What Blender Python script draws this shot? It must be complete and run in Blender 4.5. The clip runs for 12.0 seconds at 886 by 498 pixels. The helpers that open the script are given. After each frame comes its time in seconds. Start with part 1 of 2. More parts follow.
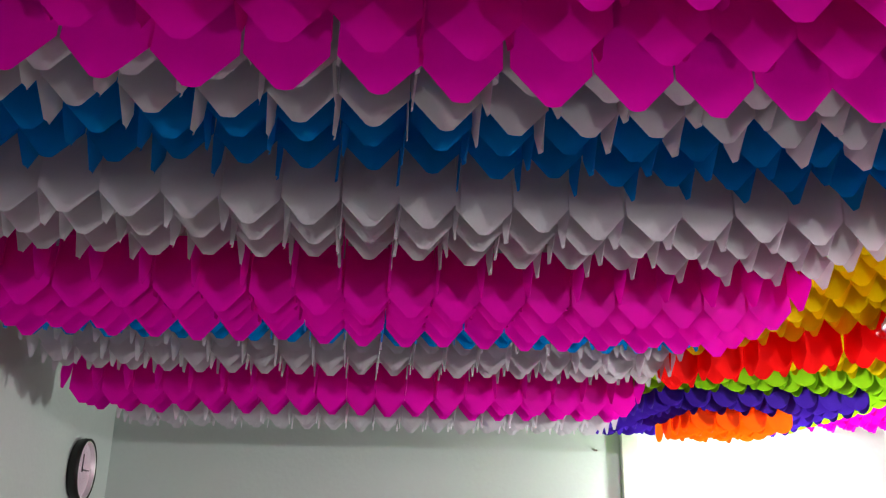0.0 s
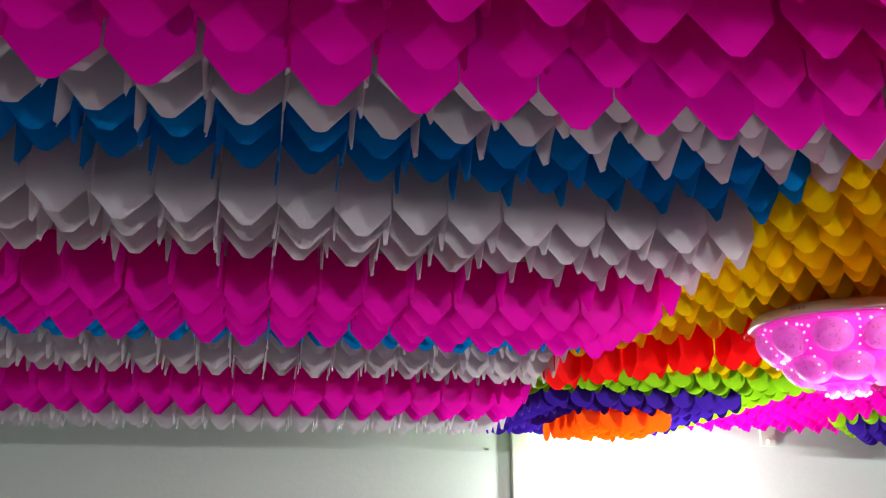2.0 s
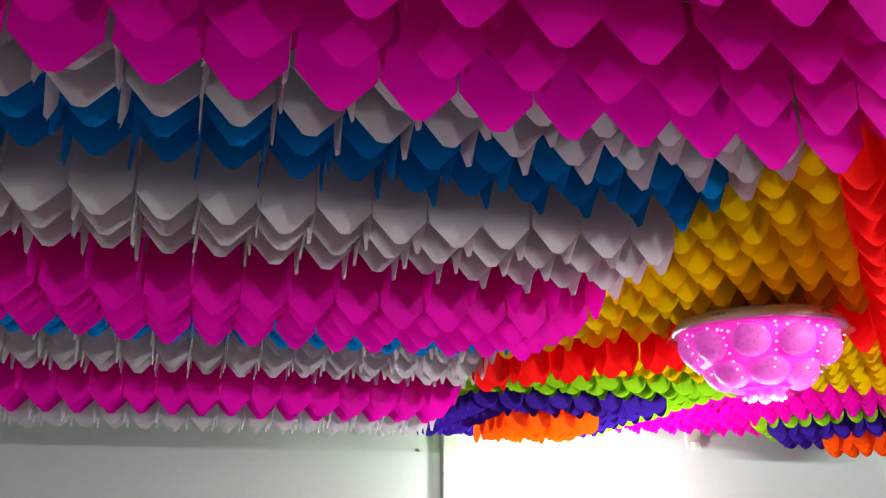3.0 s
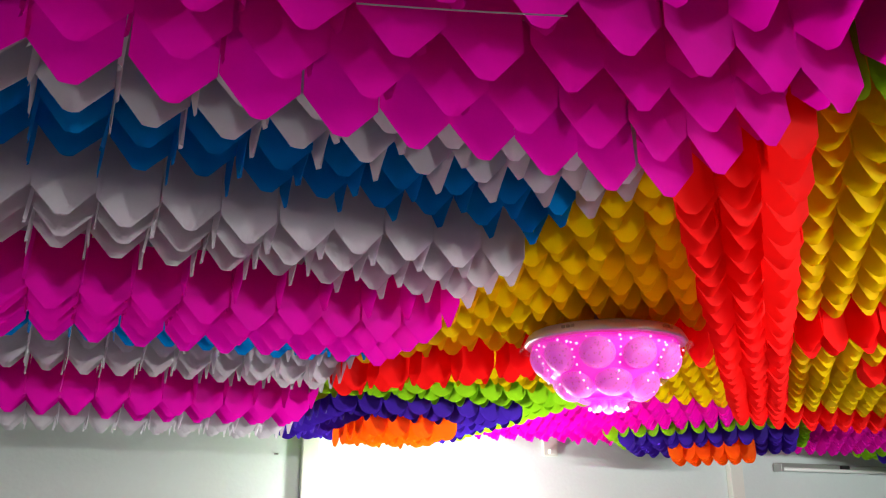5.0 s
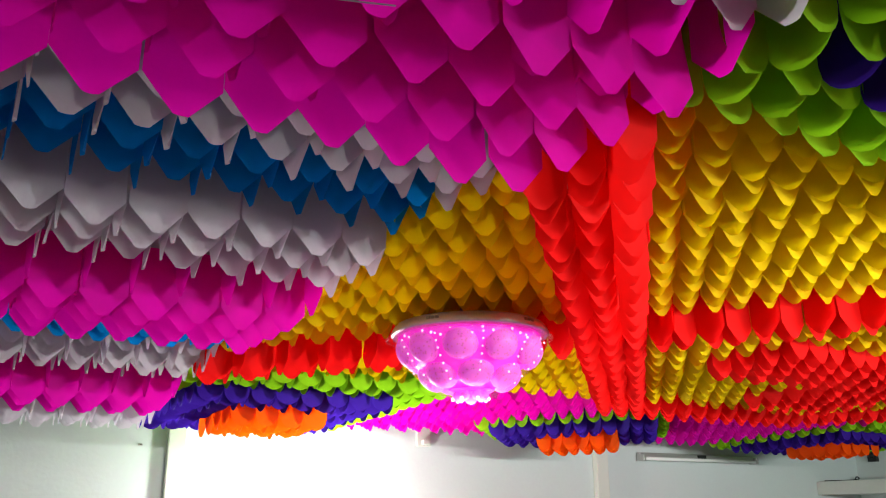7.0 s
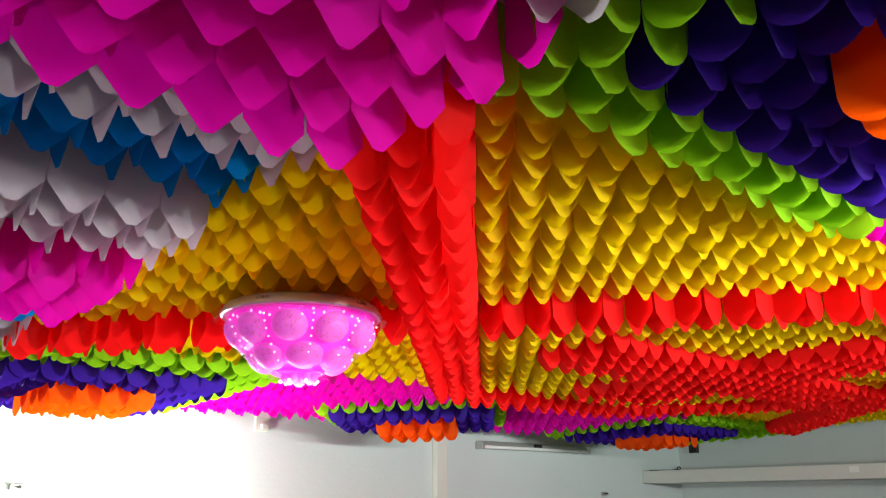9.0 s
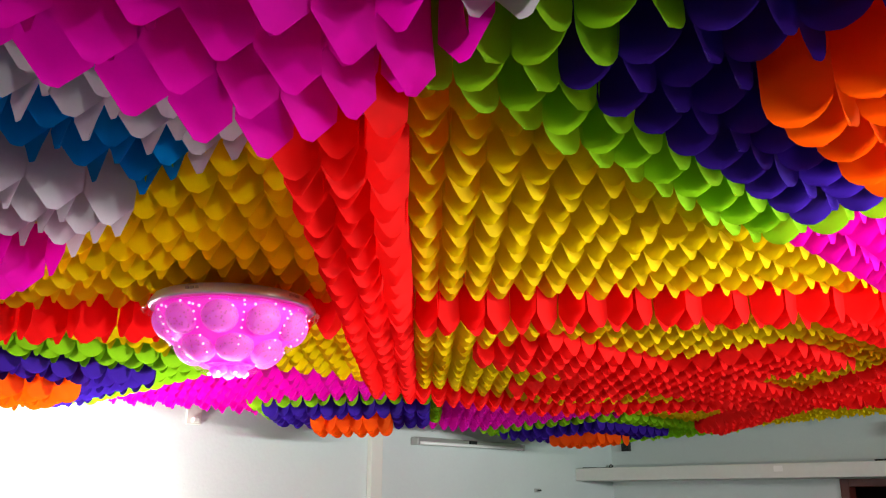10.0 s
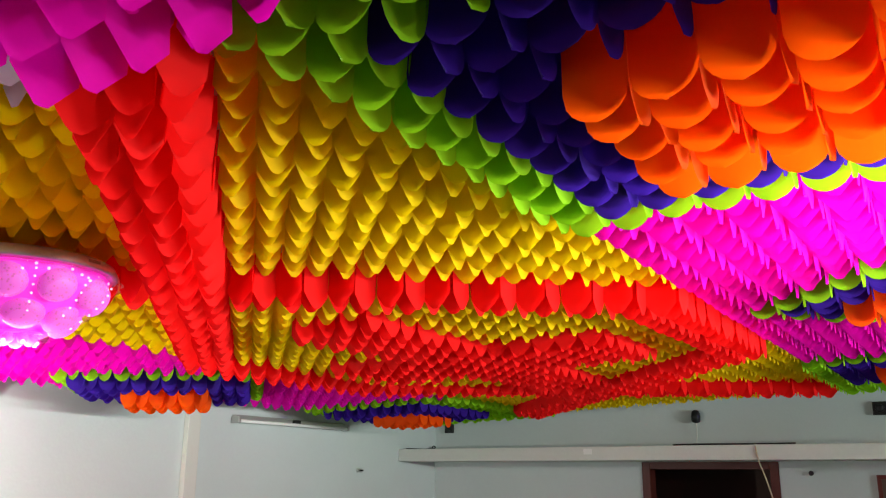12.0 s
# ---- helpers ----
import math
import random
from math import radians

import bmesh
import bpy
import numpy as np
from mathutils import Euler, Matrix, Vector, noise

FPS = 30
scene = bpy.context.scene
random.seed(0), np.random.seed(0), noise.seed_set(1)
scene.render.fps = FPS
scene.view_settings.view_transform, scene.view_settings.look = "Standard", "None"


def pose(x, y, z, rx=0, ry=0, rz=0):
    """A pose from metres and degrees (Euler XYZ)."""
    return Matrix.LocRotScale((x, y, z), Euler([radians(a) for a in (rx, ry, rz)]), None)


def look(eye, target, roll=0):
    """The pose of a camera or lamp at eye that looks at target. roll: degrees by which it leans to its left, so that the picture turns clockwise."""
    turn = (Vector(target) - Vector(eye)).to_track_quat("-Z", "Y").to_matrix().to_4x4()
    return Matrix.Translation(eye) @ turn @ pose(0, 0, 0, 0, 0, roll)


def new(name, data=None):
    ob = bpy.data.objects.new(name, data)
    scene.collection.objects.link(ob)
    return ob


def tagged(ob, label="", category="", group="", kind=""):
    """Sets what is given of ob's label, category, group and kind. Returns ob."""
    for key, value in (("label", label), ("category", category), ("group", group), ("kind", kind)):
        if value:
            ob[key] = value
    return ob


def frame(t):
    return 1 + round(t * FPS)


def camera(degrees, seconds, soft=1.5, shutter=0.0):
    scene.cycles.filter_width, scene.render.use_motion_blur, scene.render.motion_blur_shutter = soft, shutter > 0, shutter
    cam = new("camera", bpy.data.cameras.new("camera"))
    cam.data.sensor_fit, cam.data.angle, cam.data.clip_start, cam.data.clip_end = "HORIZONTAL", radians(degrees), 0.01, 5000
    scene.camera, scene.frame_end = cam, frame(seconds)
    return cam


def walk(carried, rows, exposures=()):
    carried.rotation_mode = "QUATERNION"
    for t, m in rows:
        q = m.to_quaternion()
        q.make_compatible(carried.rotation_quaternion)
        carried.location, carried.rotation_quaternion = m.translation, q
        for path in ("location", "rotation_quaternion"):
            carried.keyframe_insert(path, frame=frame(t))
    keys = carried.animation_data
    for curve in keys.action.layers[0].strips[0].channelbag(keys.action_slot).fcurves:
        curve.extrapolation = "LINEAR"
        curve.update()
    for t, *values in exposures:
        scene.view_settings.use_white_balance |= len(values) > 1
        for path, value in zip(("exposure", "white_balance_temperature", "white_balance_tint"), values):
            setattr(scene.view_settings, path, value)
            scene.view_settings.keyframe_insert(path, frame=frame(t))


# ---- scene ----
cam = camera(55.6, 12.0, 1.2)
PATH = [
    (0, (0.242, 0.115, 2.063), (0.423, 2.011, 2.672), 0.8),
    (0.5, (0.255, 0.108, 2.064), (0.492, 1.997, 2.677), 0.6),
    (1, (0.267, 0.104, 2.065), (0.559, 1.985, 2.679), 0.3),
    (1.5, (0.281, 0.098, 2.065), (0.623, 1.971, 2.678), 0.1),
    (2, (0.294, 0.094, 2.064), (0.693, 1.957, 2.673), 0.0),
    (2.5, (0.312, 0.093, 2.064), (0.778, 1.94, 2.674), -0.1),
    (4.5, (0.367, 0.082, 2.068), (1.098, 1.838, 2.685), 0.3),
    (5, (0.382, 0.073, 2.068), (1.18, 1.799, 2.688), 0.1),
    (5.5, (0.393, 0.062, 2.066), (1.255, 1.76, 2.677), -0.2),
    (6, (0.401, 0.056, 2.065), (1.305, 1.734, 2.67), -0.5),
    (6.5, (0.414, 0.049, 2.065), (1.373, 1.697, 2.67), -0.6),
    (7, (0.436, 0.042, 2.063), (1.467, 1.648, 2.663), -0.6),
    (9, (0.508, 0.006, 2.051), (1.801, 1.421, 2.623), -0.4),
    (9.5, (0.518, 0.002, 2.05), (1.862, 1.369, 2.619), -0.2),
    (10, (0.531, -0.004, 2.05), (1.921, 1.319, 2.613), -0.0),
    (10.5, (0.543, -0.012, 2.048), (1.993, 1.249, 2.604), 0.1),
    (11, (0.562, -0.021, 2.049), (2.079, 1.162, 2.596), 0.1),
    (11.5, (0.578, -0.032, 2.049), (2.152, 1.08, 2.584), 0.2),
    (12, (0.596, -0.043, 2.049), (2.223, 0.996, 2.571), 0.4),
]
walk(cam, [(t, look(eye, target, roll)) for t, eye, target, roll in PATH])

# ---- world and lights ----
world = bpy.data.worlds.new("world")
scene.world = world
world.use_nodes = True
wn = world.node_tree.nodes
wn["Background"].inputs[0].default_value = (0.75, 0.85, 1.0, 1)
wn["Background"].inputs[1].default_value = 0.15


def bulb_light(name, place, watts, colour, radius):
    data = bpy.data.lights.new(name, "POINT")
    data.energy, data.color, data.shadow_soft_size = watts, colour, radius
    ob = new(name, data)
    ob.matrix_world = pose(*place)
    return ob


LAMP_A = (2.30, 4.34, 1.95)
bulb_light("wall_bulb_light", LAMP_A, 96, (0.97, 1.0, 0.93), 0.05)
bulb_light("ceiling_lamp_light", (1.875, 2.137, 2.33), 8, (1.0, 0.42, 0.70), 0.10)


def fill_tube_light(name, place, target, watts, colour):
    data = bpy.data.lights.new(name, "AREA")
    data.shape, data.size, data.size_y, data.energy, data.color = "RECTANGLE", 1.2, 0.05, watts, colour
    data.spread = math.radians(92)
    ob = new(name, data)
    ob.matrix_world = look(place, target)
    return ob


# Unseen bar light south of the flowers, added to brighten the petal tips
LAMP_B = (2.88, -0.52, 2.41)
AIM_B = (-0.10, 0.8, 0.22)
fill_bar = bpy.data.lights.new("fill_bar_light", "AREA")
fill_bar.shape, fill_bar.size, fill_bar.size_y, fill_bar.energy, fill_bar.color = "RECTANGLE", 1.2, 0.06, 51, (1.0, 1.0, 0.95)
fill_bar.spread = math.radians(150)
new("fill_bar_light", fill_bar).matrix_world = look(LAMP_B, [LAMP_B[k] + AIM_B[k] for k in range(3)])
# Unseen tubes added on the south wall; the second brightens the east wall
TUBES = ((4.4, 2.38), (5.8, 2.30))
fill_tube_light("fill_tube_light", (TUBES[0][0], -2.60, TUBES[0][1]), (4.4, 4.0, 5.6), 56, (0.97, 1.0, 0.95))
fill_tube_light("fill_tube_light", (TUBES[1][0], -2.60, TUBES[1][1]), (5.8, 4.0, 3.6), 30, (0.86, 1.0, 1.0))


# ---- materials ----
def material(name, colour, rough=0.6, metal=0.0, grain=60.0, vary=0.08, bump=0.1, stains=0.0, through_light=0.0, spec=0.3, glow=0.0, glow_colour=None):
    m = bpy.data.materials.new(name)
    m.use_nodes = True
    nt = m.node_tree
    bsdf = nt.nodes["Principled BSDF"]
    bsdf.inputs["Roughness"].default_value = rough
    bsdf.inputs["Metallic"].default_value = metal
    bsdf.inputs["Specular IOR Level"].default_value = spec
    co = nt.nodes.new("ShaderNodeTexCoord")
    fine = nt.nodes.new("ShaderNodeTexNoise")
    fine.inputs["Scale"].default_value, fine.inputs["Detail"].default_value = grain, 5
    broad = nt.nodes.new("ShaderNodeTexNoise")
    broad.inputs["Scale"].default_value, broad.inputs["Detail"].default_value = max(grain / 25, 1.3), 4
    info = nt.nodes.new("ShaderNodeObjectInfo")
    for n in (fine, broad):
        nt.links.new(co.outputs["Object"], n.inputs["Vector"])
    value = nt.nodes.new("ShaderNodeMath")
    value.operation = "MULTIPLY_ADD"
    nt.links.new(fine.outputs["Fac"], value.inputs[0])
    value.inputs[1].default_value = vary
    value.inputs[2].default_value = 1 - vary * 0.5
    second = nt.nodes.new("ShaderNodeMath")
    second.operation = "MULTIPLY_ADD"
    nt.links.new(info.outputs["Random"], second.inputs[0])
    second.inputs[1].default_value = vary * 1.3
    nt.links.new(value.outputs[0], second.inputs[2])
    third = nt.nodes.new("ShaderNodeMath")
    third.operation = "MULTIPLY_ADD"
    nt.links.new(broad.outputs["Fac"], third.inputs[0])
    third.inputs[1].default_value = -stains
    nt.links.new(second.outputs[0], third.inputs[2])
    hsv = nt.nodes.new("ShaderNodeHueSaturation")
    hsv.inputs["Color"].default_value = (*colour, 1)
    nt.links.new(third.outputs[0], hsv.inputs["Value"])
    nt.links.new(hsv.outputs["Color"], bsdf.inputs["Base Color"])
    if bump:
        b = nt.nodes.new("ShaderNodeBump")
        b.inputs["Strength"].default_value, b.inputs["Distance"].default_value = bump, 0.004
        nt.links.new(fine.outputs["Fac"], b.inputs["Height"])
        nt.links.new(b.outputs["Normal"], bsdf.inputs["Normal"])
    if glow:
        bsdf.inputs["Emission Color"].default_value = (*(glow_colour or colour), 1)
        bsdf.inputs["Emission Strength"].default_value = glow
    if through_light:
        tr = nt.nodes.new("ShaderNodeBsdfTranslucent")
        nt.links.new(hsv.outputs["Color"], tr.inputs["Color"])
        mix = nt.nodes.new("ShaderNodeMixShader")
        mix.inputs[0].default_value = through_light
        nt.links.new(bsdf.outputs[0], mix.inputs[1])
        nt.links.new(tr.outputs[0], mix.inputs[2])
        nt.links.new(mix.outputs[0], nt.nodes["Material Output"].inputs["Surface"])
    return m


def glass(name, colour, rough=0.03):
    """Thin clear glass: mostly see-through, with a faint gloss."""
    m = bpy.data.materials.new(name)
    m.use_nodes = True
    nt = m.node_tree
    gloss = nt.nodes.new("ShaderNodeBsdfGlossy")
    gloss.inputs["Roughness"].default_value = rough
    see = nt.nodes.new("ShaderNodeBsdfTransparent")
    see.inputs["Color"].default_value = (*colour, 1)
    mix = nt.nodes.new("ShaderNodeMixShader")
    mix.inputs[0].default_value = 0.07
    nt.links.new(see.outputs[0], mix.inputs[1])
    nt.links.new(gloss.outputs[0], mix.inputs[2])
    nt.links.new(mix.outputs[0], nt.nodes["Material Output"].inputs["Surface"])
    return m


PAPER = {
    "magenta": (0.88, 0.002, 0.51),
    "white": (0.64, 0.60, 0.66),
    "blue": (0.002, 0.29, 0.78),
    "yellow": (0.84, 0.62, 0.002),
    "red": (0.98, 0.011, 0.011),
    "green": (0.27, 0.60, 0.01),
    "purple": (0.045, 0.012, 0.31),
    "orange": (1.0, 0.105, 0.002),
}
paper = {k: material("paper_" + k, c, 0.6, 0, 140, 0.08, 0.04, 0.0, 0.56, 0.15) for k, c in PAPER.items()}
plaster = material("white_plaster", (0.585, 0.645, 0.63), 0.85, 0, 45, 0.05, 0.25, 0.10)
ceiling_plaster = material("ceiling_plaster", (0.6, 0.6, 0.58), 0.9, 0, 40, 0.05, 0.2, 0.1)
trim_paint = material("trim_paint", (0.62, 0.62, 0.56), 0.6, 0, 60, 0.05, 0.1, 0.08)
concrete_paint = material("painted_concrete", (0.66, 0.68, 0.64), 0.8, 0, 30, 0.08, 0.3, 0.15)
tile = material("floor_tile", (0.20, 0.195, 0.18), 0.3, 0, 20, 0.08, 0.03, 0.1)
door_wood = material("dark_red_wood", (0.10, 0.018, 0.012), 0.45, 0, 50, 0.3, 0.2, 0.2)
# Brown of the notice board; on the back room's walls it stands for shade
shade_and_board = material("shade_and_board_brown", (0.12, 0.075, 0.06), 0.9, 0, 20, 0.1, 0.1)
black_plastic = material("black_plastic", (0.015, 0.015, 0.015), 0.4, 0, 80, 0.1, 0.05)
grey_metal = material("grey_metal", (0.42, 0.42, 0.40), 0.4, 0.6, 80, 0.15, 0.05, 0.1)
tube_glass = material("unlit_tube_glass", (0.75, 0.77, 0.74), 0.25, 0, 60, 0.05, 0.0)
chrome = material("brushed_chrome", (0.78, 0.78, 0.75), 0.42, 0.45, 90, 0.08, 0.04)
clock_face = material("clock_face", (0.75, 0.76, 0.74), 0.4, 0, 40, 0.03, 0.0)
clear = glass("clear_glass", (1.0, 0.9, 0.98))
egg = material("lit_pink_shade", (0.62, 0.17, 0.50), 0.45, 0, 90, 0.1, 0.1, 0.0, 0.0, 0.25, 0.50, (1.0, 0.09, 0.80))
# Pin holes in the frosted shades
nt = egg.node_tree
holes = nt.nodes.new("ShaderNodeTexVoronoi")
holes.inputs["Scale"].default_value = 95
where = nt.nodes.new("ShaderNodeTexCoord")
nt.links.new(where.outputs["Object"], holes.inputs["Vector"])
cut = nt.nodes.new("ShaderNodeMath")
cut.operation, cut.inputs[1].default_value = "GREATER_THAN", 0.30
nt.links.new(holes.outputs["Distance"], cut.inputs[0])
soft = nt.nodes.new("ShaderNodeMath")
soft.operation, soft.inputs[1].default_value, soft.inputs[2].default_value = "MULTIPLY_ADD", 0.32, 0.18
nt.links.new(cut.outputs[0], soft.inputs[0])
nt.links.new(soft.outputs[0], nt.nodes["Principled BSDF"].inputs["Emission Strength"])
core = material("lit_pink_core", (0.9, 0.1, 0.7), 0.4, 0, 40, 0.1, 0.0, 0.0, 0.0, 0.5, 0.7, (0.95, 0.02, 0.62))
bead_glow = material("crystal_bead", (1.0, 0.8, 0.95), 0.05, 0, 60, 0.05, 0.0, 0.0, 0.0, 0.8, 1.0, (1.0, 0.75, 0.95))
bulb_white = material("lit_bulb", (1, 1, 1), 0.4, 0, 40, 0.0, 0.0, 0.0, 0.0, 0.3, 6.0, (1, 0.97, 0.92))
cable = material("pale_cable", (0.42, 0.36, 0.24), 0.6, 0, 60, 0.1, 0.0)


# ---- building blocks ----
def mesh_of(name, bm, mat, smooth=False):
    me = bpy.data.meshes.new(name)
    bm.to_mesh(me)
    bm.free()
    if smooth:
        me.polygons.foreach_set("use_smooth", [True] * len(me.polygons))
    me.materials.append(mat)
    return me


def part(name, bm, mat, parent=None, label="", smooth=False):
    ob = new(name, mesh_of(name, bm, mat, smooth))
    ob.parent = parent
    if label:
        ob["label"] = label
    return ob


def thing(name, place, label, category, group=""):
    ob = new(name)
    ob.empty_display_size = 0.05
    ob.location = place
    return tagged(ob, label, category, group)


def box(x0, x1, y0, y1, z0, z1, bevel=0.0, bm=None):
    bm = bm or bmesh.new()
    m = Matrix.Translation(((x0 + x1) / 2, (y0 + y1) / 2, (z0 + z1) / 2)) @ Matrix.Diagonal((x1 - x0, y1 - y0, z1 - z0, 1))
    r = bmesh.ops.create_cube(bm, size=1, matrix=m)
    if bevel:
        edges = list({e for v in r["verts"] for e in v.link_edges})
        bmesh.ops.bevel(bm, geom=edges, offset=bevel, segments=2, affect="EDGES", profile=0.6)
    return bm


def lathe(profile, n=32, bm=None, m=None):
    """A turned form from (radius, height) pairs."""
    bm = bm or bmesh.new()
    m = m or Matrix()
    rings = []
    for r, z in profile:
        rings.append([bm.verts.new(m @ Vector((r * math.cos(2 * math.pi * k / n), r * math.sin(2 * math.pi * k / n), z))) for k in range(n)])
    for a, b in zip(rings, rings[1:]):
        for k in range(n):
            bm.faces.new((a[k], a[(k + 1) % n], b[(k + 1) % n], b[k]))
    for ring, flip in ((rings[0], True), (rings[-1], False)):
        bm.faces.new(ring[::-1] if flip else ring)
    return bm


def ball(r, m, seg=12, bm=None):
    bm = bm or bmesh.new()
    bmesh.ops.create_uvsphere(bm, u_segments=seg, v_segments=max(6, seg // 2 + 2), radius=r, matrix=m)
    return bm


def wire(name, points, radius, mat, parent=None, label="", category=""):
    cu = bpy.data.curves.new(name, "CURVE")
    cu.dimensions, cu.bevel_depth, cu.bevel_resolution = "3D", radius, 2
    sp = cu.splines.new("NURBS")
    sp.points.add(len(points) - 1)
    for p, q in zip(sp.points, points):
        p.co = (*q, 1)
    sp.use_endpoint_u, sp.order_u = True, 3
    cu.materials.append(mat)
    ob = new(name, cu)
    ob.parent = parent
    return tagged(ob, label, category)


def structure(name, bm, mat, label, category="wall"):
    return tagged(part(name, bm, mat), label, category, kind="structure")


# ---- the room ----
X0, X1, Y0, Y1, TOP = -1.007, 7.808, -2.70, 4.639, 2.80
DOOR0, DOOR1, DOORTOP = 1.40, 2.517, 2.178
structure("floor", box(X0 - 0.15, X1 + 0.15, Y0 - 0.15, Y1 + 0.15, -0.1, 0), tile, "dull grey-brown tile floor", "floor")
structure("ceiling", box(X0 - 0.15, X1 + 0.15, Y0 - 0.15, Y1 + 0.15, TOP, TOP + 0.15), ceiling_plaster, "white plastered ceiling above the paper garlands", "ceiling")
structure("wall_north", box(X0 - 0.15, X1 + 0.15, Y1, Y1 + 0.15, 0, TOP), plaster, "white plastered wall with faint stains")
structure("wall_south", box(X0 - 0.15, X1 + 0.15, Y0 - 0.15, Y0, 0, TOP), plaster, "white plastered wall")
structure("wall_west", box(X0 - 0.15, X0, Y0, Y1, 0, TOP), plaster, "white plastered wall with a clock")
bm = box(X1, X1 + 0.15, Y0, DOOR0, 0, TOP)
box(X1, X1 + 0.15, DOOR1, Y1, 0, TOP, bm=bm)
box(X1, X1 + 0.15, DOOR0, DOOR1, DOORTOP, TOP, bm=bm)
structure("wall_east", bm, plaster, "white plastered wall with a doorway under a ledge")
# The room behind the doorway, its dimness put into the wall colour
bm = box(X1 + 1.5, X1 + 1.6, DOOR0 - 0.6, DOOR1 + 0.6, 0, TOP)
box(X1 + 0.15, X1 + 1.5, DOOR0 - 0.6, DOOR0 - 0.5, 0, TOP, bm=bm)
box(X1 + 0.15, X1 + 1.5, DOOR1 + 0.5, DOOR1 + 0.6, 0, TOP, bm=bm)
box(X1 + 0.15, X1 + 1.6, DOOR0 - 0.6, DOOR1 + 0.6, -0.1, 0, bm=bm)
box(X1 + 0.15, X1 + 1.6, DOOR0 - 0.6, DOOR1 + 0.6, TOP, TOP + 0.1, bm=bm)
structure("wall_back_room", bm, shade_and_board, "walls of the unlit room behind the doorway, its shade put into their colour")
# Upright strips on the north wall
structure("trim_strip_a", box(1.645, 1.74, Y1 - 0.035, Y1 - 0.0005, 0, 2.74, 0.006), trim_paint, "pale upright strip on the wall", "trim")
structure("trim_strip_b", box(4.625, 4.735, Y1 - 0.045, Y1 - 0.0005, 0, 2.74, 0.006), trim_paint, "pale upright strip on the wall", "trim")
# Ledge over the doorway
structure("ledge", box(7.18, X1 - 0.0005, Y0 + 0.001, Y1 - 0.0005, 2.180, 2.290, 0.006), concrete_paint, "painted concrete ledge along the wall over the doorway", "ledge")
door = thing("door_1", (X1, (DOOR0 + DOOR1) / 2, 0), "open dark red wooden door frame under the ledge", "door frame")
door["kind"] = "structure"
oy = (DOOR0 + DOOR1) / 2
for nm, y0, y1, z0, z1 in (("jamb", DOOR0 - oy, DOOR0 + 0.07 - oy, 0, DOORTOP), ("jamb", DOOR1 - 0.07 - oy, DOOR1 - oy, 0, DOORTOP), ("lintel", DOOR0 + 0.07 - oy, DOOR1 - 0.07 - oy, DOORTOP - 0.06, DOORTOP)):
    part(nm, box(-0.012, 0.13, y0, y1, z0, z1, 0.005), door_wood, door)

# ---- the paper garlands ----
HIGH = 0.175
PITCH = 0.1085
# Middle of the large pattern, and the lines of its red bands (x + y and x - y)
XC, YC = 3.97, 1.92
BANDS_SUM, BANDS_DIFF = ((4.08, 4.36), (7.34, 7.68)), ((0.20, 0.47), (3.46, 3.84))


def half_width(shape, t):
    if shape == "point":
        return min(0.10 + 0.40 * t / 0.28, 0.5)
    if shape == "round":
        return 0.5 * math.sqrt(max(1 - (1 - min(t / 0.31, 1)) ** 2, 0.012))
    return min(0.10 + 0.40 * (t / 0.26) ** 0.8, 0.5)


def petal_mesh(colour, shape, curl, bow):
    bm = bmesh.new()
    rows = {"point": (0, 0.14, 0.28, 0.6, 1), "round": (0, 0.012, 0.04, 0.09, 0.17, 0.31, 1), "leaf": (0, 0.04, 0.12, 0.25, 1)}[shape]
    grid = []
    for t in rows:
        w = half_width(shape, t) * PITCH * 0.985
        grid.append([bm.verts.new((u * w, bow * (1 - u * u) * (1 - 0.55 * t) + curl * (1 - t) ** 2, HIGH * t)) for u in (-1, -0.5, 0, 0.5, 1)])
    for a, b in zip(grid, grid[1:]):
        for k in range(4):
            bm.faces.new((a[k], a[k + 1], b[k + 1], b[k]))
    return mesh_of("petal", bm, paper[colour], True)


SHAPE = {"magenta": "point", "white": "point", "blue": "point", "red": "leaf", "yellow": "leaf", "green": "round", "purple": "round", "orange": "round"}
PETALS = {c: [petal_mesh(c, SHAPE[c], curl, bow) for curl, bow in ((-0.004, 0.003), (-0.009, 0.005), (0.0, 0.002), (-0.006, 0.006))] for c in PAPER}

# Rows of the plain field: where each colour ends, and how low its tips hang
ROWS_OF = ((0.52, "", 0), (0.66, "white", 2.622), (1.08, "magenta", 2.555), (1.34, "white", 2.622), (1.58, "blue", 2.636), (1.86, "white", 2.572), (1.93, "", 0), (2.38, "magenta", 2.502),
           (2.49, "white", 2.574), (2.72, "blue", 2.566), (2.82, "white", 2.560), (3.06, "white", 2.522), (3.16, "magenta", 2.564), (3.48, "magenta", 2.432), (3.80, "white", 2.408))
# Square flowers in the corners of the pattern and turned ones at its middle: place, half width of orange, purple and green
FLOWERS = ((1.92, 1.77, False, 0.26, 0.47, 0.58), (3.86, 1.97, True, 0.37, 0.62, 0.76), (6.02, 1.77, False, 0.26, 0.47, 0.58))


def tilt(y):
    """The garlands hang a little lower towards the north wall."""
    return 0.036 * (y - 1.2)


def zone(x, y):
    """Colour, height of the tips and name of the patch at a place, or None."""
    if x < 1.29:
        if x < (-0.68 if y > 3.48 else -0.80 if y > 2.4 else -2):
            return None
        for end, colour, z in ROWS_OF:
            if y < end:
                return (colour, z, "row") if colour else None
        return None
    if x > 7.2 or y > 4.35:
        return None
    got = pattern(x, y)
    return got[0], got[1] - tilt(y), got[2]


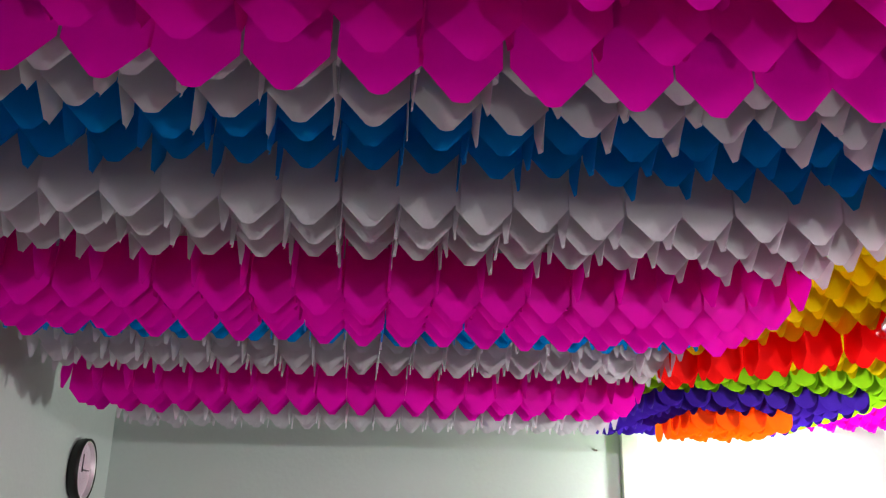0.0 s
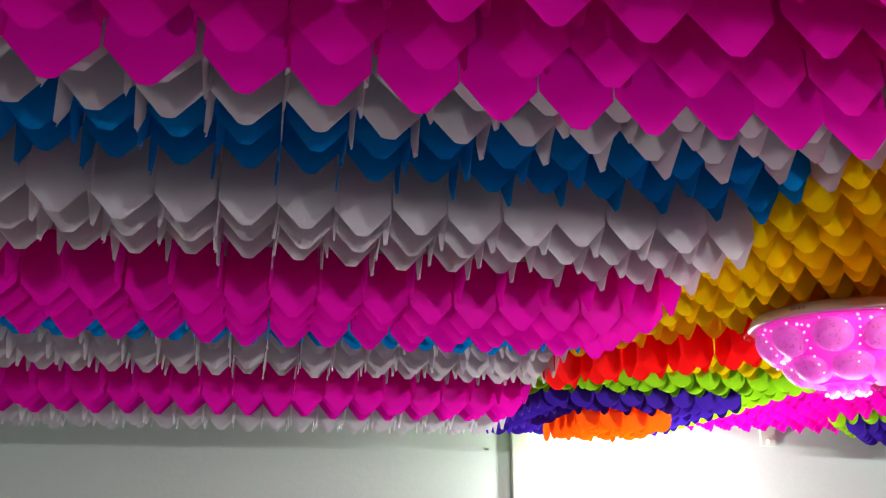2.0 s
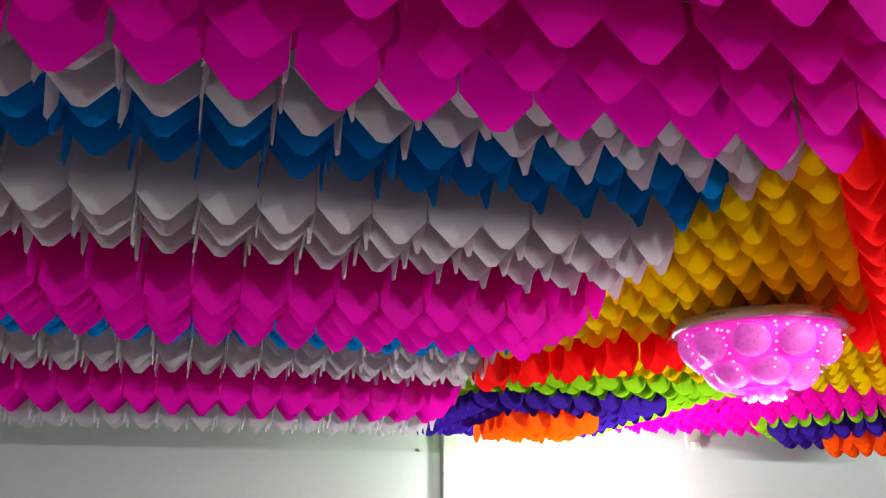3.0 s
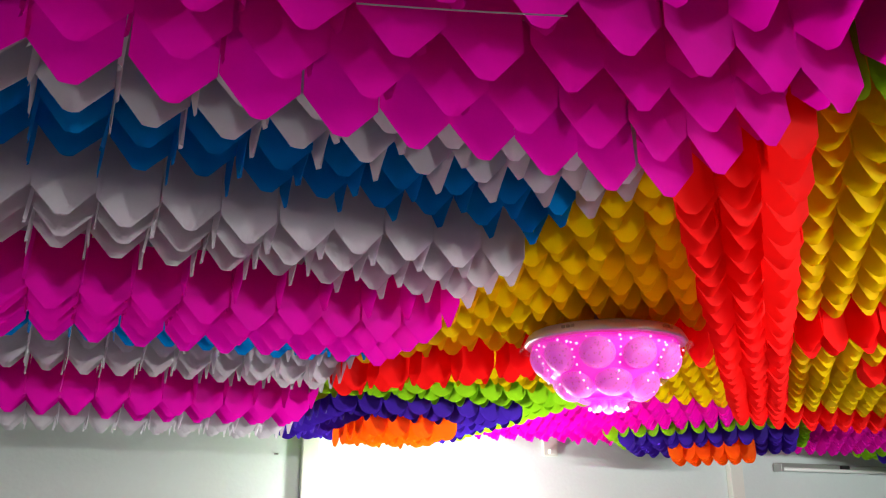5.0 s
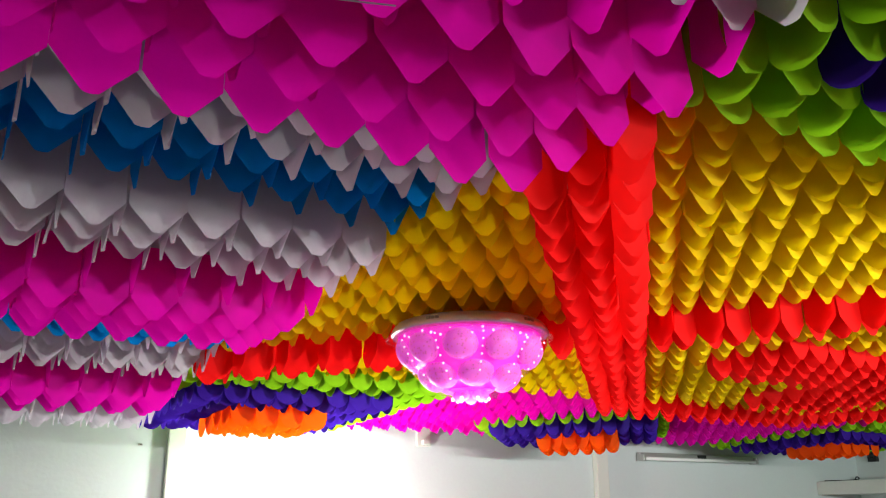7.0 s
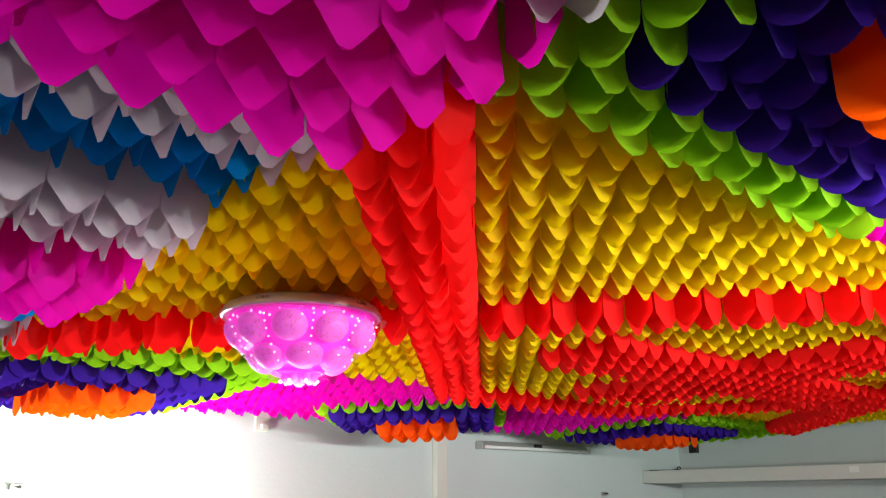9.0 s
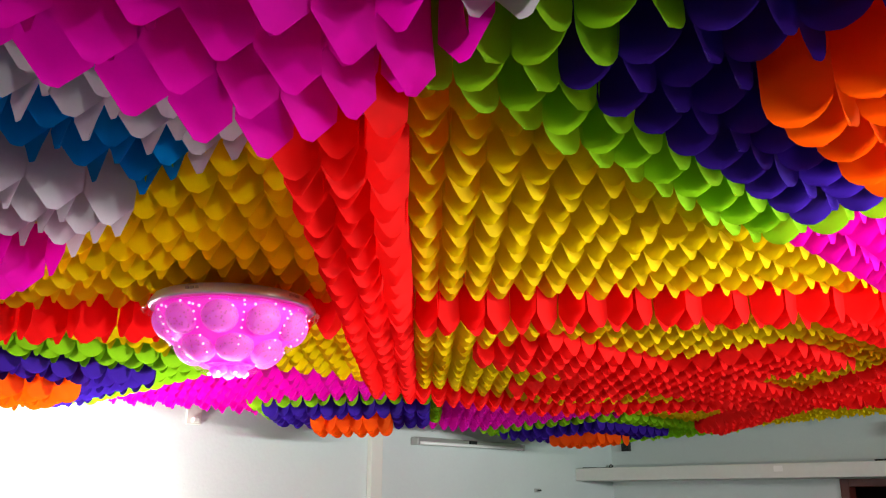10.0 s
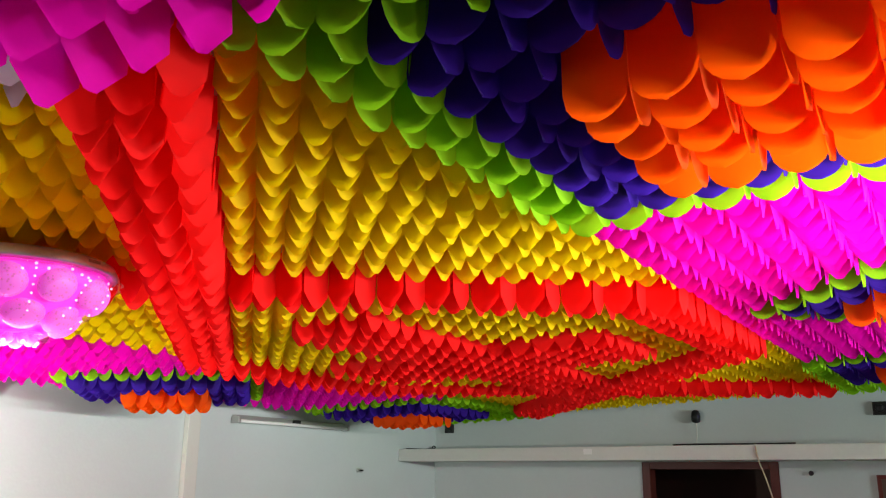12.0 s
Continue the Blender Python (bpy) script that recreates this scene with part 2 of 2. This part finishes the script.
def pattern(x, y):
    back = y > YC
    m = abs(y - YC)
    side = "back" if back else "front"
    if m > (1.17 if abs(x - XC) < 1.53 else 1.12):
        low = 0.04 if back else 0.0
        for cx, cm, turned, orange, purple, green in FLOWERS:
            if back and cx < 2:
                cx -= 0.13
            d = abs(x - cx) + abs(m - cm) if turned else max(abs(x - cx), abs(m - cm))
            if d < orange - low:
                return "orange", 2.537 - low, side + str(cx)
            if d < purple:
                return "purple", 2.597 - low, side + str(cx)
            if d < green:
                return "green", 2.602, side + str(cx)
        if abs(x - XC) > 1.53:
            return "green", 2.602, side + str(x > XC)
        return "magenta", 2.62, side
    inside = BANDS_SUM[0][0] < x + y < BANDS_SUM[1][1] and BANDS_DIFF[0][0] < x - y < BANDS_DIFF[1][1]
    for k, (low, high) in enumerate(BANDS_SUM):
        if low < x + y < high:
            return "red", 2.56, "band" + str(k) + side
    for k, (low, high) in enumerate(BANDS_DIFF):
        if low < x - y < high:
            return "red", 2.56, "slant" + str(k) + side
    if inside:
        if m > 0.96:
            return "red", 2.56, "cap" + side
        cross = abs(x - 4.02) < 1.12 and m < 0.22 or abs(x - 4.06) < 0.35 and m < 0.74
        return ("red", 2.56, "cross") if cross else ("yellow", 2.60, "diamond")
    return "yellow", 2.634, ("west" if x < 2.2 else "east" if x > 5.6 else "corner" + str(x > XC)) + side


NOUN = {"magenta": "magenta", "white": "white", "blue": "blue", "red": "bright red", "yellow": "golden yellow", "green": "lime green", "purple": "deep purple", "orange": "orange"}
TIP = {"point": "pointed", "leaf": "leaf-shaped", "round": "rounded"}
garlands, far_parts = {}, {}
rng = random.Random(4)


def hang(x, y, along_y, rows):
    got = zone(x, y)
    if not got or (got[2] == "row") != rows:
        return
    colour, z, patch = got
    z += rng.uniform(-0.005, 0.005) + (0.045 if along_y and colour == "magenta" and patch == "row" else 0)
    turn = (-90 if along_y else 0) + rng.uniform(-3.5, 3.5)
    m = pose(x + rng.uniform(-0.004, 0.004), y + rng.uniform(-0.004, 0.004), z, rng.uniform(-4, 4), rng.uniform(-2, 2), turn)
    me = PETALS[colour][rng.randrange(4)]
    if x > 5.75:
        far_parts.setdefault(colour, []).append((me, m))
        return
    key = (patch, round(y / PITCH) if patch == "row" else 0, colour)
    if key not in garlands:
        shape = TIP[SHAPE[colour]]
        what = "row" if patch == "row" else "patch"
        garlands[key] = [thing("paper_garland", (0, 0, TOP), f"{NOUN[colour]} paper garland {what} with {shape} petals under the ceiling", "garland", "paper garlands under the ceiling"), 0]
    g = garlands[key]
    g[1] += 1
    if g[1] > 295:
        far_parts.setdefault(colour, []).append((me, m))
        return
    ob = new("petal", me)
    ob.parent = g[0]
    ob.matrix_basis = Matrix.Translation((0, 0, -TOP)) @ m


for rows, ox, oy in ((True, 0.028, -0.04), (False, 0.018, 0.015)):
    for i in range(-9, 67):
        for j in range(-6, 41):
            hang(i * PITCH + ox, j * PITCH + oy, False, rows)
            hang((i + 0.5) * PITCH + ox, (j + 0.5) * PITCH + oy, True, rows)
for colour, some in far_parts.items():
    verts, faces = [], []
    for me, m in some:
        base = len(verts)
        verts.extend((m @ v.co)[:] for v in me.vertices)
        faces.extend([base + k for k in p.vertices] for p in me.polygons)
    me = bpy.data.meshes.new("far_petals")
    me.from_pydata(verts, [], faces)
    me.polygons.foreach_set("use_smooth", [True] * len(faces))
    me.materials.append(paper[colour])
    tagged(new("far_garland", me), f"{NOUN[colour]} paper garlands at the far end of the ceiling", "garland", kind="stuff")

# ---- the hanging lamp ----
lamp = thing("ceiling_lamp", (1.875, 2.137, 2.575), "lit pink dome lamp with glass lobes and chrome rim", "ceiling lamp")
part("rim", lathe([(0.20, 0.034), (0.222, 0.034), (0.230, 0.030), (0.243, 0.006), (0.238, 0.0), (0.225, 0.002), (0.20, 0.01)], 64), chrome, lamp, "brushed chrome rim", True)
part("brim", lathe([(0.236, -0.001), (0.256, -0.006), (0.262, -0.012), (0.258, -0.018), (0.236, -0.010)], 64), clear, lamp, "clear glass brim", True).visible_shadow = False
for k in range(5):
    a = 2 * math.pi * k / 5 + 3.6
    for q in range(3):
        part("mark", box(-0.002, 0.002, -0.005, 0.005, -0.004, 0.004), grey_metal, lamp, "small dark print").matrix_basis = pose(0.240 * math.cos(a + 0.06 * q), 0.240 * math.sin(a + 0.06 * q), 0.018, 0, 0, math.degrees(a + 0.06 * q))
part("stem", lathe([(0.03, 0.03), (0.03, 0.2), (0.05, 0.21), (0.05, 0.224)], 16), chrome, lamp, "", True)


def bowl_radius(t, ang):
    return 0.232 - 0.150 * t ** 1.8 + 0.008 * abs(math.sin(ang * 5 + 1.0)) * (1 - t * 0.5)


def bowl_mesh(inset, low):
    bm = bmesh.new()
    grid = [[bm.verts.new(((bowl_radius(k / 10, q) - inset) * math.cos(q), (bowl_radius(k / 10, q) - inset) * math.sin(q), -0.002 - low * k / 10)) for q in (2 * math.pi * a / 60 for a in range(60))] for k in range(11)]
    for a, b in zip(grid, grid[1:]):
        for k in range(60):
            bm.faces.new((a[k], a[(k + 1) % 60], b[(k + 1) % 60], b[k]))
    bm.faces.new(grid[-1][::-1])
    return bm


part("core", bowl_mesh(0.020, 0.158), core, lamp, "glowing pink inner dome", True)
for ring, (n, r, z, size) in enumerate(((10, 0.192, -0.052, 0.052), (7, 0.120, -0.122, 0.054))):
    for k in range(n):
        a = 2 * math.pi * (k + 0.5 * ring) / n + 0.2
        m = pose(r * math.cos(a), r * math.sin(a), z, 0, 0, math.degrees(a)) @ pose(0, 0, 0, 0, 28 + 18 * ring, 0) @ Matrix.Diagonal((0.6, 1, 0.92, 1))
        part("lobe", ball(size, m, 16), egg, lamp, "frosted pink egg-shaped shade", True)
bowl = part("bowl", bowl_mesh(0.0, 0.176), clear, lamp, "clear scalloped glass bowl", True)
bowl.visible_shadow = False
for k in range(44):
    a = 2 * math.pi * k / 44
    part("bead", ball(0.0042, pose(0.215 * math.cos(a), 0.215 * math.sin(a), -0.010 - 0.009 * (k * 7 % 3)), 8), bead_glow, lamp, "", True)
for k in range(10):
    a = 2 * math.pi * (k + 0.5) / 10 + 0.2
    for q in range(7):
        r = bowl_radius(0.12 + 0.11 * q, a) - 0.006
        part("bead", ball(0.0034, pose(r * math.cos(a), r * math.sin(a), -0.025 - 0.0195 * q), 8), bead_glow, lamp, "", True)
for k in range(7):
    a = 2 * math.pi * k / 7
    part("crystal", ball(0.016, pose(0.038 * math.cos(a), 0.045 * math.sin(a), -0.178), 10), egg, lamp, "pink crystal ball", True)
    part("bead", ball(0.006, pose(0.055 * math.cos(a), 0.055 * math.sin(a), -0.188), 8), bead_glow, lamp, "", True)
part("finial", ball(0.020, pose(0, 0, -0.183), 12), egg, lamp, "pink crystal ball", True)

# ---- wall bulb that lights the room; bar and tubes added out of view ----
bulb_lamp = thing("wall_lamp", (LAMP_A[0], Y1, LAMP_A[2]), "bare white lamp bulb on a wall arm", "wall lamp")
part("holder", box(-0.05, 0.05, -0.03, -0.0005, -0.15, -0.05, 0.006), black_plastic, bulb_lamp)
part("arm", box(-0.012, 0.012, LAMP_A[1] - Y1, -0.03, -0.12, -0.096, 0.003), grey_metal, bulb_lamp)
part("bulb", ball(0.032, pose(0, LAMP_A[1] - Y1, -0.085), 16), bulb_white, bulb_lamp, "white frosted bulb", True)
# Stand and housing added around the unseen bar light
fill_bar_lamp = thing("fill_bar_lamp", (LAMP_B[0], LAMP_B[1], 0), "unseen long grey bar light on a tall stand, added to light the petals", "floodlight")
part("housing", box(-0.63, 0.63, -0.045, 0.045, 0.008, 0.06, 0.008), grey_metal, fill_bar_lamp).matrix_basis = look((0, 0, LAMP_B[2]), (AIM_B[0], AIM_B[1], LAMP_B[2] + AIM_B[2]))
part("pole", lathe([(0.014, 0.3), (0.014, LAMP_B[2] - 0.05)], 12, None, pose(0, -0.05, 0)), grey_metal, fill_bar_lamp, "", True)
for k in range(3):
    part("leg", lathe([(0.010, 0), (0.010, 0.62)], 10, None, pose(0, -0.05, 0.5) @ pose(0, 0, 0, 0, 0, 120 * k) @ pose(0, 0, 0, 143.8, 0, 0)), grey_metal, fill_bar_lamp, "", True)
# Battens and tubes added to go with the unseen south wall lights
for k, (tx, tz) in enumerate(TUBES):
    lit = thing("fill_tube_lamp", (tx, Y0, tz), "unseen lit white tube lamp in a batten, added on the south wall as fill", "tube light", "lit tube lamps")
    part("batten", box(-0.64, 0.64, 0.0005, 0.05, -0.02, 0.02, 0.006), grey_metal, lit)
    part("tube", lathe([(0.006, 0.0), (0.013, 0.004), (0.013, 1.196), (0.006, 1.2)], 14, None, pose(-0.6, 0.066, 0, 0, 90, 0)), bulb_white, lit, "glowing white tube", True)

# ---- small things on the walls ----
clock = thing("wall_clock", (X0, 4.135, 2.245), "round wall clock with a thick black rim", "clock")
rot = pose(0, 0, 0, 0, 90, 0)
part("rim", lathe([(0.126, 0.0), (0.134, 0.006), (0.138, 0.03), (0.137, 0.048), (0.131, 0.050), (0.126, 0.02)], 40, None, rot), black_plastic, clock, "thick glossy black rim", True)
part("dial", lathe([(0.122, 0.019), (0.122, 0.0242)], 40, None, rot), clock_face, clock, "pale clock dial")
part("inner_ring", lathe([(0.1255, 0.022), (0.1255, 0.046), (0.1225, 0.046), (0.1205, 0.022)], 40, None, rot), chrome, clock, "thin silver inner ring", True)
part("glass", lathe([(0.1225, 0.043), (0.1225, 0.045)], 40, None, rot), clear, clock, "clear clock glass").visible_shadow = False
part("hand", box(0.025, 0.028, -0.004, 0.004, -0.01, 0.07), black_plastic, clock)
part("hand", box(0.029, 0.031, -0.01, 0.085, -0.003, 0.003), black_plastic, clock)

fit = thing("tube_fixture", (5.70, Y1, 2.434), "unlit fluorescent tube in a grey batten fixture on the wall", "tube light")
part("batten", box(-0.64, 0.64, -0.04, -0.0005, 0.0, 0.042, 0.006), grey_metal, fit, "grey metal batten")
m = pose(-0.62, -0.065, -0.004, 0, 90, 0)
part("tube", lathe([(0.006, 0.0), (0.013, 0.004), (0.013, 1.236), (0.006, 1.24)], 14, None, m), tube_glass, fit, "white unlit tube", True)
for x in (-0.645, 0.62):
    part("end_holder", box(x, x + 0.025, -0.08, -0.0005, -0.02, 0.03, 0.005), grey_metal, fit)
part("starter", box(-0.03, 0.05, -0.06, -0.04, 0.0, 0.035, 0.004), black_plastic, fit)

# Thin white thread among the nearest petals
wire("thread", [(0.582, 0.690, 2.508), (0.672, 0.657, 2.505), (0.762, 0.626, 2.507)], 0.0008, paper["white"], None, "thin white thread hanging among magenta petals", "thread")


def wall_plug(name, place, size, mat, label, category):
    w, d, h = size
    b = thing(name, place, label, category)
    part("plate", box(-d, -0.0005, -w / 2, w / 2, -h / 2, h / 2, 0.004), mat, b)
    part("knob", lathe([(w * 0.32, d), (w * 0.30, d + 0.012), (w * 0.15, d + 0.016)], 16, None, pose(0, 0, 0, 0, -90, 0)), mat, b, "", True)
    return b


wall_plug("wall_box", (X1, 4.46, 2.515), (0.085, 0.04, 0.11), black_plastic, "small black junction box on the white wall", "junction box")
wall_plug("wall_box", (X1, 0.63, 2.565), (0.10, 0.04, 0.10), black_plastic, "small black junction box on the white wall", "junction box")
socket = thing("bulb_socket", (X1, 2.014, 2.545), "black bulb socket on a short wire over the ledge", "bulb socket")
part("socket", lathe([(0.012, -0.055), (0.034, -0.045), (0.04, 0.0), (0.03, 0.045), (0.012, 0.055)], 20, None, pose(-0.045, 0, 0)), black_plastic, socket, "", True)
part("rose", lathe([(0.018, 0.0005), (0.018, 0.02), (0.01, 0.045)], 16, None, pose(0, 0, 0.03, 0, -90, 0)), black_plastic, socket)
wire("cable", [(X1 - 0.045, 2.014, 2.49), (X1 - 0.04, 2.01, 2.40), (X1 - 0.05, 2.03, 2.30), (X1 - 0.06, 2.03, 2.291)], 0.004, trim_paint, None, "thin pale cable hanging from the bulb socket", "cable")
wire("cable", [(7.22, 2.05, 2.296), (7.21, 1.8, 2.299), (7.23, 1.5, 2.294), (7.21, 1.15, 2.296)], 0.007, black_plastic, None, "black cable lying along the ledge", "cable")
wire("cable", [(7.20, 1.43, 2.294), (7.172, 1.425, 2.285), (7.174, 1.41, 2.17), (7.2, 1.39, 2.10), (7.22, 1.36, 1.98), (7.22, 1.34, 1.9)], 0.005, cable, None, "tan cable hanging over the ledge before the doorway", "cable")
wire("cable", [(7.25, 4.60, 2.294), (7.4, 4.61, 2.299), (7.6, 4.6, 2.300), (7.72, 4.56, 2.315), (7.70, 4.60, 2.345), (7.66, 4.58, 2.296)], 0.006, black_plastic, None, "black cable lying on the ledge in the corner", "cable")
tape = thing("paper_label", (7.18, 2.747, 2.250), "small white paper label stuck on the ledge", "label")
part("sheet", box(-0.003, -0.0005, -0.035, 0.035, -0.022, 0.022), clock_face, tape)
for px, pz in ((1.512, 2.418), (1.863, 2.126), (6.59, 2.092)):
    hook = thing("wall_hook", (px, Y1, pz), "small dark metal hook on the white wall", "hook", "wall hooks")
    k = 0.25 if px < 1.6 else 0.8
    part("plate", box(-0.045 * k, 0.045 * k, -0.014 * k, -0.0005, -0.02 * k, 0.02 * k, 0.003), grey_metal, hook)
    part("pin", lathe([(0.006 * k, 0.012 * k), (0.006 * k, 0.05 * k), (0.012 * k, 0.055 * k)], 10, None, pose(0, 0, 0, 90, 0, 0)), black_plastic, hook)
nail = thing("wall_hook", (X1, 1.16, 2.09), "small dark nail in the white wall", "nail")
part("pin", lathe([(0.012, 0.0), (0.012, 0.03), (0.02, 0.034)], 10, None, pose(0, 0, 0, 0, -90, 0)), black_plastic, nail)
bracket = thing("wall_bracket", (3.22, Y1, 2.52), "small white bracket high on the wall", "bracket")
part("plate", box(-0.05, 0.05, -0.02, -0.0005, -0.06, 0.08, 0.004), trim_paint, bracket)
part("clip", box(-0.02, 0.02, -0.05, -0.02, -0.05, -0.02, 0.004), trim_paint, bracket)
board = thing("notice_board", (X1, 0.40, 1.78), "dark wooden framed board on the white wall", "board")
part("panel", box(-0.02, -0.0005, -0.28, 0.28, -0.27, 0.27), shade_and_board, board)
for y0, y1, z0, z1 in ((-0.31, 0.31, 0.27, 0.30), (-0.31, 0.31, -0.30, -0.27), (-0.31, -0.28, -0.27, 0.27), (0.28, 0.31, -0.27, 0.27)):
    part("frame_bar", box(-0.03, -0.0005, y0, y1, z0, z1, 0.004), door_wood, board)
